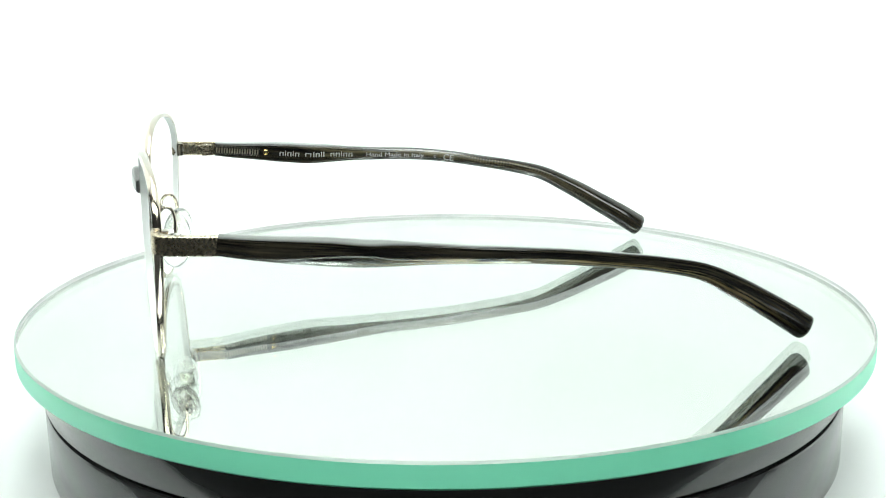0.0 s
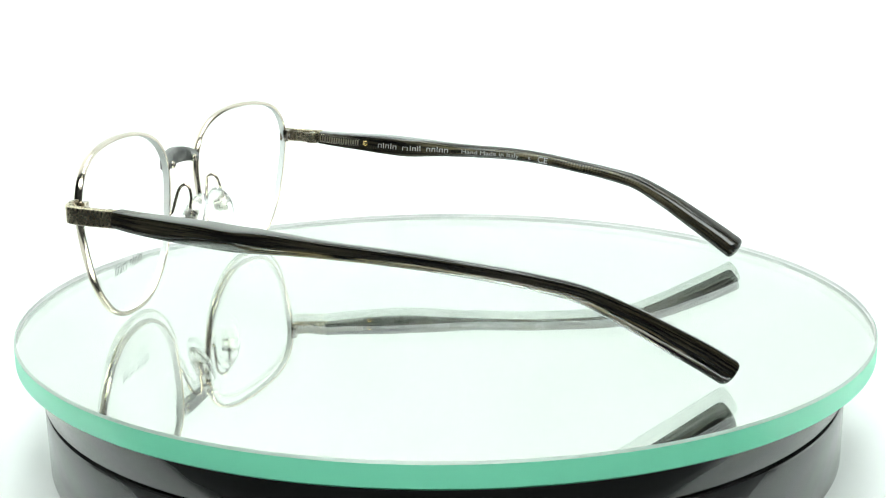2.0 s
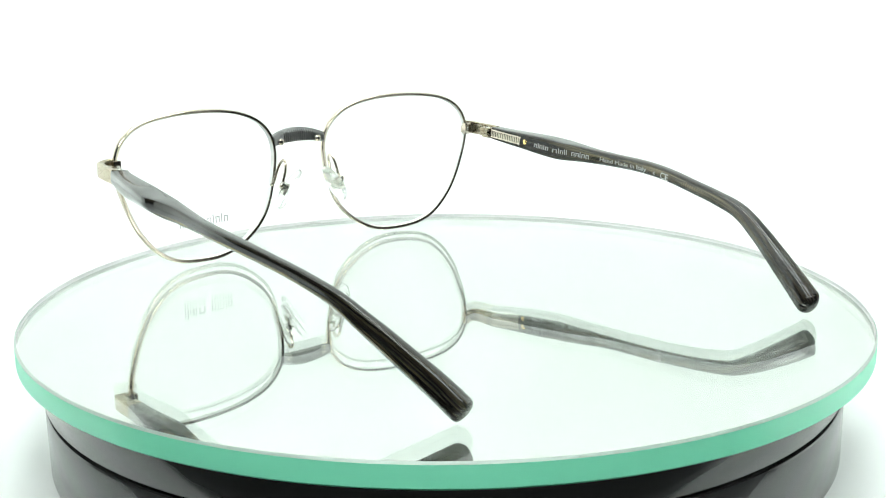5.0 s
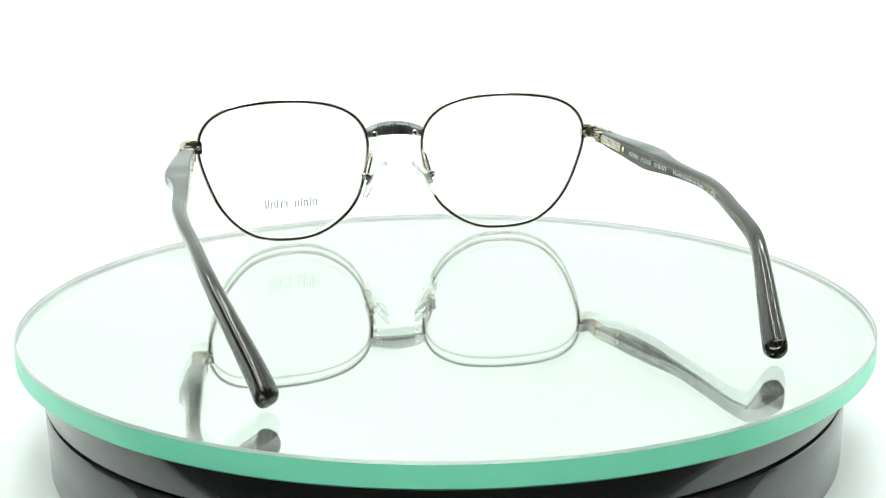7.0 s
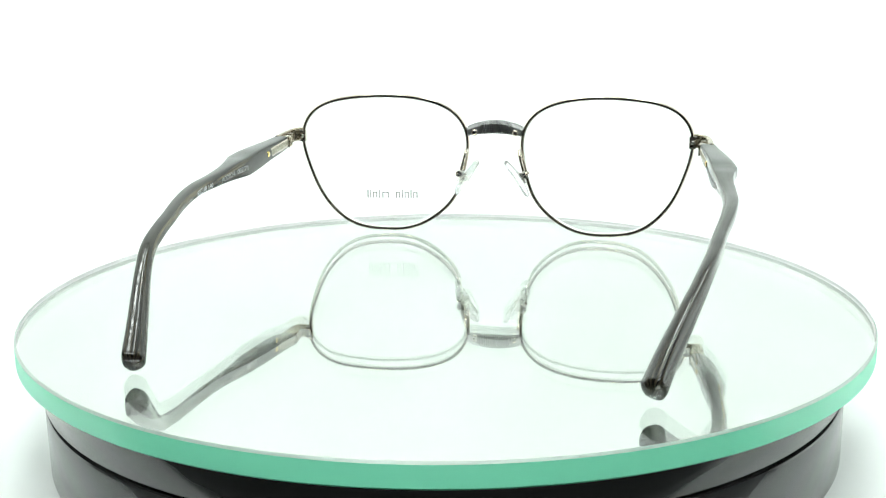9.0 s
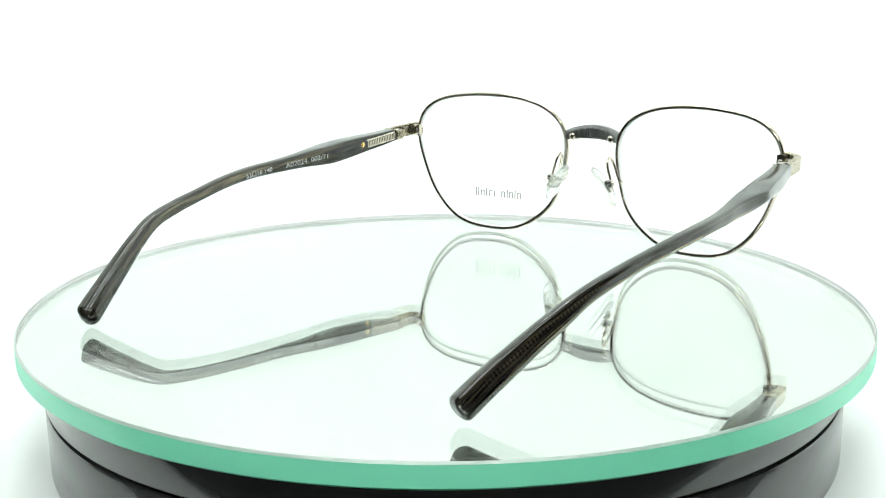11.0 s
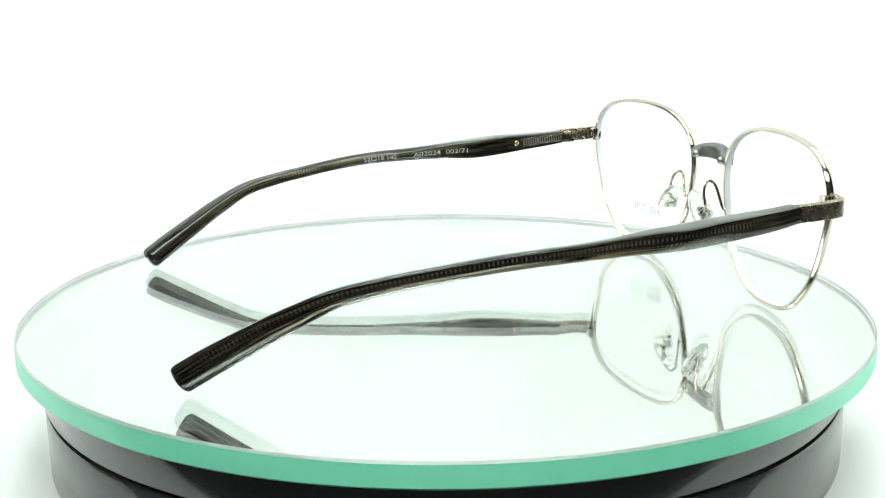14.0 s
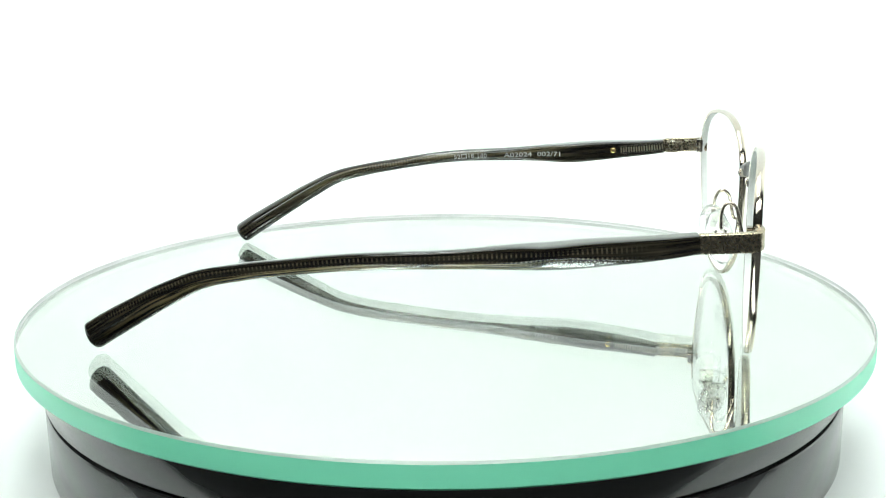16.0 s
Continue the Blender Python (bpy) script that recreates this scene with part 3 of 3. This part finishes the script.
def bridge_mesh():
    """Dark arched bar between the rims, 3 mm deep, ribbed across its back and the bevel above it."""
    n = 168
    verts, faces = [], []
    for i in range(n + 1):
        x = -9.0 + 18.0 * i / n
        f = 1 - (x / 9.0) ** 2
        top, bot, front = 35.9 + 1.9 * f, 32.7 + 0.8 * f, 78.9 + 1.3 * f
        back = front - 3.0
        e = 0.45
        rib = (0.3, 0.3, 0.3, 0.05, 0.0, 0.0, 0.05)[i % 7] if abs(x) < 5.4 else 0.0
        ring = [(back + rib, bot + e), (back + rib, top - 1.25), (back + 0.3 + rib, top - 0.75), (back + 1.0, top), (front - e, top), (front, top - e), (front, bot + e),
                (front - e, bot), (back + e, bot)]
        verts += [(x, y, z) for y, z in ring]
    m = 9
    for i in range(n):
        for k in range(m):
            faces.append((i * m + k, i * m + (k + 1) % m, (i + 1) * m + (k + 1) % m, (i + 1) * m + k))
    faces += [tuple(range(m)), tuple(range(n * m, n * m + m))]
    return mesh_of("bridge", verts, faces, BRIDGE_DARK)


BRIDGE_DARK = worn(mat("dark_gunmetal", (0.2, 0.2, 0.2), 0.25, 1.0), (0.15, 0.15, 0.15), (0.21, 0.21, 0.208), 300, (0.28, 0.4))


def spectacles():
    g = new("spectacles")
    tagged(g, "pale gold wire spectacles with dark striped temples, standing open", "spectacles")
    for side in (-1, 1):
        rim = part("rim", rim_mesh(side), g, "pale gold wire rim")
        lens = part("lens", lens_mesh(side), rim, "clear demonstration lens")
        lens.visible_shadow = False
        end = part("endpiece", endpiece_mesh(side), g, "brushed gold corner piece")
        part("rim_lock", box_mesh("rim_lock", (side * 62.9 - 1.1, 69.3, 30.9), (side * 62.9 + 1.1, 71.1, 34.7), GOLD, 0.25), end)
        part("lock_screw", disc_mesh("lock_screw", (side * 62.9, 69.35, 32.8), (0, -1, 0), 0.6, 0.25, STEEL), end, "tiny closing screw")
        part("hinge_leaf", box_mesh("hinge_leaf", (side * 66.2 - 0.95, 65.6, 30.8), (side * 66.2 + 0.95, 69.2, 33.9), BRONZE, 0.3), end)
        part("hinge_leaf", box_mesh("hinge_leaf", (side * 65.9 - 1.25, 63.7, 31.2), (side * 65.9 + 1.25, 65.9, 33.5), BRONZE, 0.3), end)
        for z, back in ((30.75, 60.4), (31.9, 61.0), (33.05, 60.4)):
            part("hinge_knuckle", box_mesh("hinge_knuckle", (side * 65.9 - 1.5, back, z - 0.5), (side * 65.9 + 1.5, 63.9, z + 0.5), BRONZE, 0.4), end)
        part("hinge_pin", disc_mesh("hinge_pin", (side * 65.7, 62.2, 33.5), (0, 0, 1), 0.8, 0.35, STEEL), end, "nickel hinge screw")
        temple = part("temple", temple_mesh(side), g, "dark smoky acetate temple with olive stripes")
        flat = temple.modifiers.new("flat_faces", "WEIGHTED_NORMAL")
        flat.keep_sharp = True
        flat.weight = 80
        place = lambda a, b, d, s=side: on_temple(s, a, b, d)
        part("hinge_plate", flat_bars("hinge_plate", [(59.9, 60.7, -1.8, 1.8)], place, GOLD, 0.35), temple, "gold hinge plate")
        ribs = [(59.4 - 0.78 * k, 58.98 - 0.78 * k, -0.7, 0.82) for k in range(17)]
        part("core_wire", flat_bars("core_wire", ribs, place, BRASS_DULL, 0.04), temple, "ribbed metal core showing through")
        rails = [(59.6, 46.0, 0.9, 1.4), (59.6, 46.4, -1.25, -0.8)]
        part("core_rail", flat_bars("core_rail", rails, place, GOLD, 0.05), temple, "bright edges of the metal core")
        at = on_temple(side, 44.2, 0.1, 0.0)
        part("screw", disc_mesh("screw", at, (-side, 0, 0), 0.85, 0.28, BRASS), temple, "small brass screw")
        # pad arm and pad
        arm = part("pad_arm", tube("pad_arm", [(side * 11.2, 75.9, 21.0), (side * 10.6, 75.3, 21.6), (side * 10.2, 74.9, 23.0), (side * 9.5, 74.2, 26.0), (side * 8.8, 73.6, 27.9),
                                            (side * 8.6, 72.2, 28.9), (side * 8.7, 70.8, 28.2), (side * 9.2, 70.1, 26.0), (side * 9.9, 70.1, 23.6), (side * 10.2, 70.1, 22.2)],
                                   0.45, GOLD, 60), g, "bent gold pad arm")
        turn = Matrix.Rotation(side * radians(PAD_TURN), 4, "Z") @ Matrix.Rotation(side * radians(-33), 4, "Y")
        part("pad_box", box_mesh("pad_box", (side * 9.6 - 0.5, 68.3, 18.5), (side * 9.6 + 0.5, 72.0, 22.3), STEEL, 0.2, turn), arm, "nickel pad plate")
        part("pad_socket", box_mesh("pad_socket", (side * 10.4 - 0.95, 68.9, 20.2), (side * 10.4 + 0.95, 71.2, 22.5), STEEL, 0.45, turn), arm, "nickel pad socket")
        # solid black bars: the slots' shade is put into the colour
        for dz in (-0.45, 0.5):
            part("slot", box_mesh("slot", (side * 10.5 - 0.6, 68.6, 21.35 + dz - 0.22), (side * 10.5 + 0.6, 69.05, 21.35 + dz + 0.22), GROOVE, 0.1, turn), arm, "black bar for the shade in a slot")
        part("pad_screw", disc_mesh("pad_screw", (side * 11.2, 69.2, 21.6), (side * 0.5, -1, 0), 0.6, 0.4, GOLD), arm, "tiny pad screw")
        part("nose_pad", pad_mesh(side), arm, "clear soft nose pad")
    bridge = part("bridge", bridge_mesh(), g, "dark arched bridge")
    for x in (-6.7, 6.7):
        part("fitting", box_mesh("fitting", (x - 0.8, 76.0, 32.9), (x + 0.8, 77.6, 35.0), STEEL, 0.3), bridge, "nickel fitting")
        screw = part("screw", disc_mesh("screw", (x, 76.1, 34.0), (0, -1, 0), 1.0, 0.55, GOLD), bridge, "pale gold screw head")
        # no hole is cut; a black disc paints its shade
        part("socket", disc_mesh("socket", (x, 75.53, 34.0), (0, -1, 0), 0.45, 0.06, GROOVE), screw, "black disc for the shade in the screw head's hole")
    # writing on the inner faces
    t = [o for o in g.children if o.name.startswith("temple")]
    right, left = t[1], t[0]
    put = lambda start, s: (lambda a, b, d: on_temple(s, start - s * a if s > 0 else start + a, b, d))
    part("brand_mark", flat_bars("brand_mark", word_bars(".|.i. wi.|i ..i..", 23.5, -0.75, 0.9, 0.15), put(39.9, 1), PRINT), right, "white printed maker's mark")
    part("marking", lettering("marking", "Hand Made in Italy", 1.25, 18.8, put(12.4, 1), PRINT), right, "white printed words")
    part("marking", lettering("marking", "c", 1.1, 0.8, put(-9.5, 1), PRINT), right, "white printed letter")
    part("marking", lettering("marking", "CE", 1.9, 3.2, put(-12.6, 1), PRINT), right, "white printed letters")
    part("marking", lettering("marking", "52\u25a118 140", 1.3, 10.6, put(-6.1, -1), PRINT), left, "white printed size")
    part("marking", lettering("marking", "A02024  002/71", 1.45, 17.8, put(10.0, -1), PRINT), left, "white printed model number")
    # maker's mark on the lens
    lens = [o for o in bpy.data.objects if o.name.startswith("lens") and o.parent and o.parent.parent is g][0]
    part("brand_mark", flat_bars("brand_mark", word_bars(".|.i. wi.|i", 17.4, -13.2, -10.4), lambda a, b, d: on_lens(-1, -10.0 + a, b, 0.87 + d), LENS_PRINT), lens, "grey printed maker's mark")
    return g


BRASS_DULL = worn(mat("dull_core_metal", metal=1.0), (0.52, 0.48, 0.38), (0.66, 0.61, 0.49), 900, (0.3, 0.45))
SPECTACLES = spectacles()


def motions():
    walk(SPECTACLES, [(t, pose(-0.0004, 0, TOP - 0.00034, 0, 0, a - 0.285) @ pose(0.002085, -0.00024, 0)) for t, a in TURN])
    walk(PLATE, [(t, pose(-0.00093, -0.00091, TOP, 0, 0, a)) for t, a in TURN])


motions()
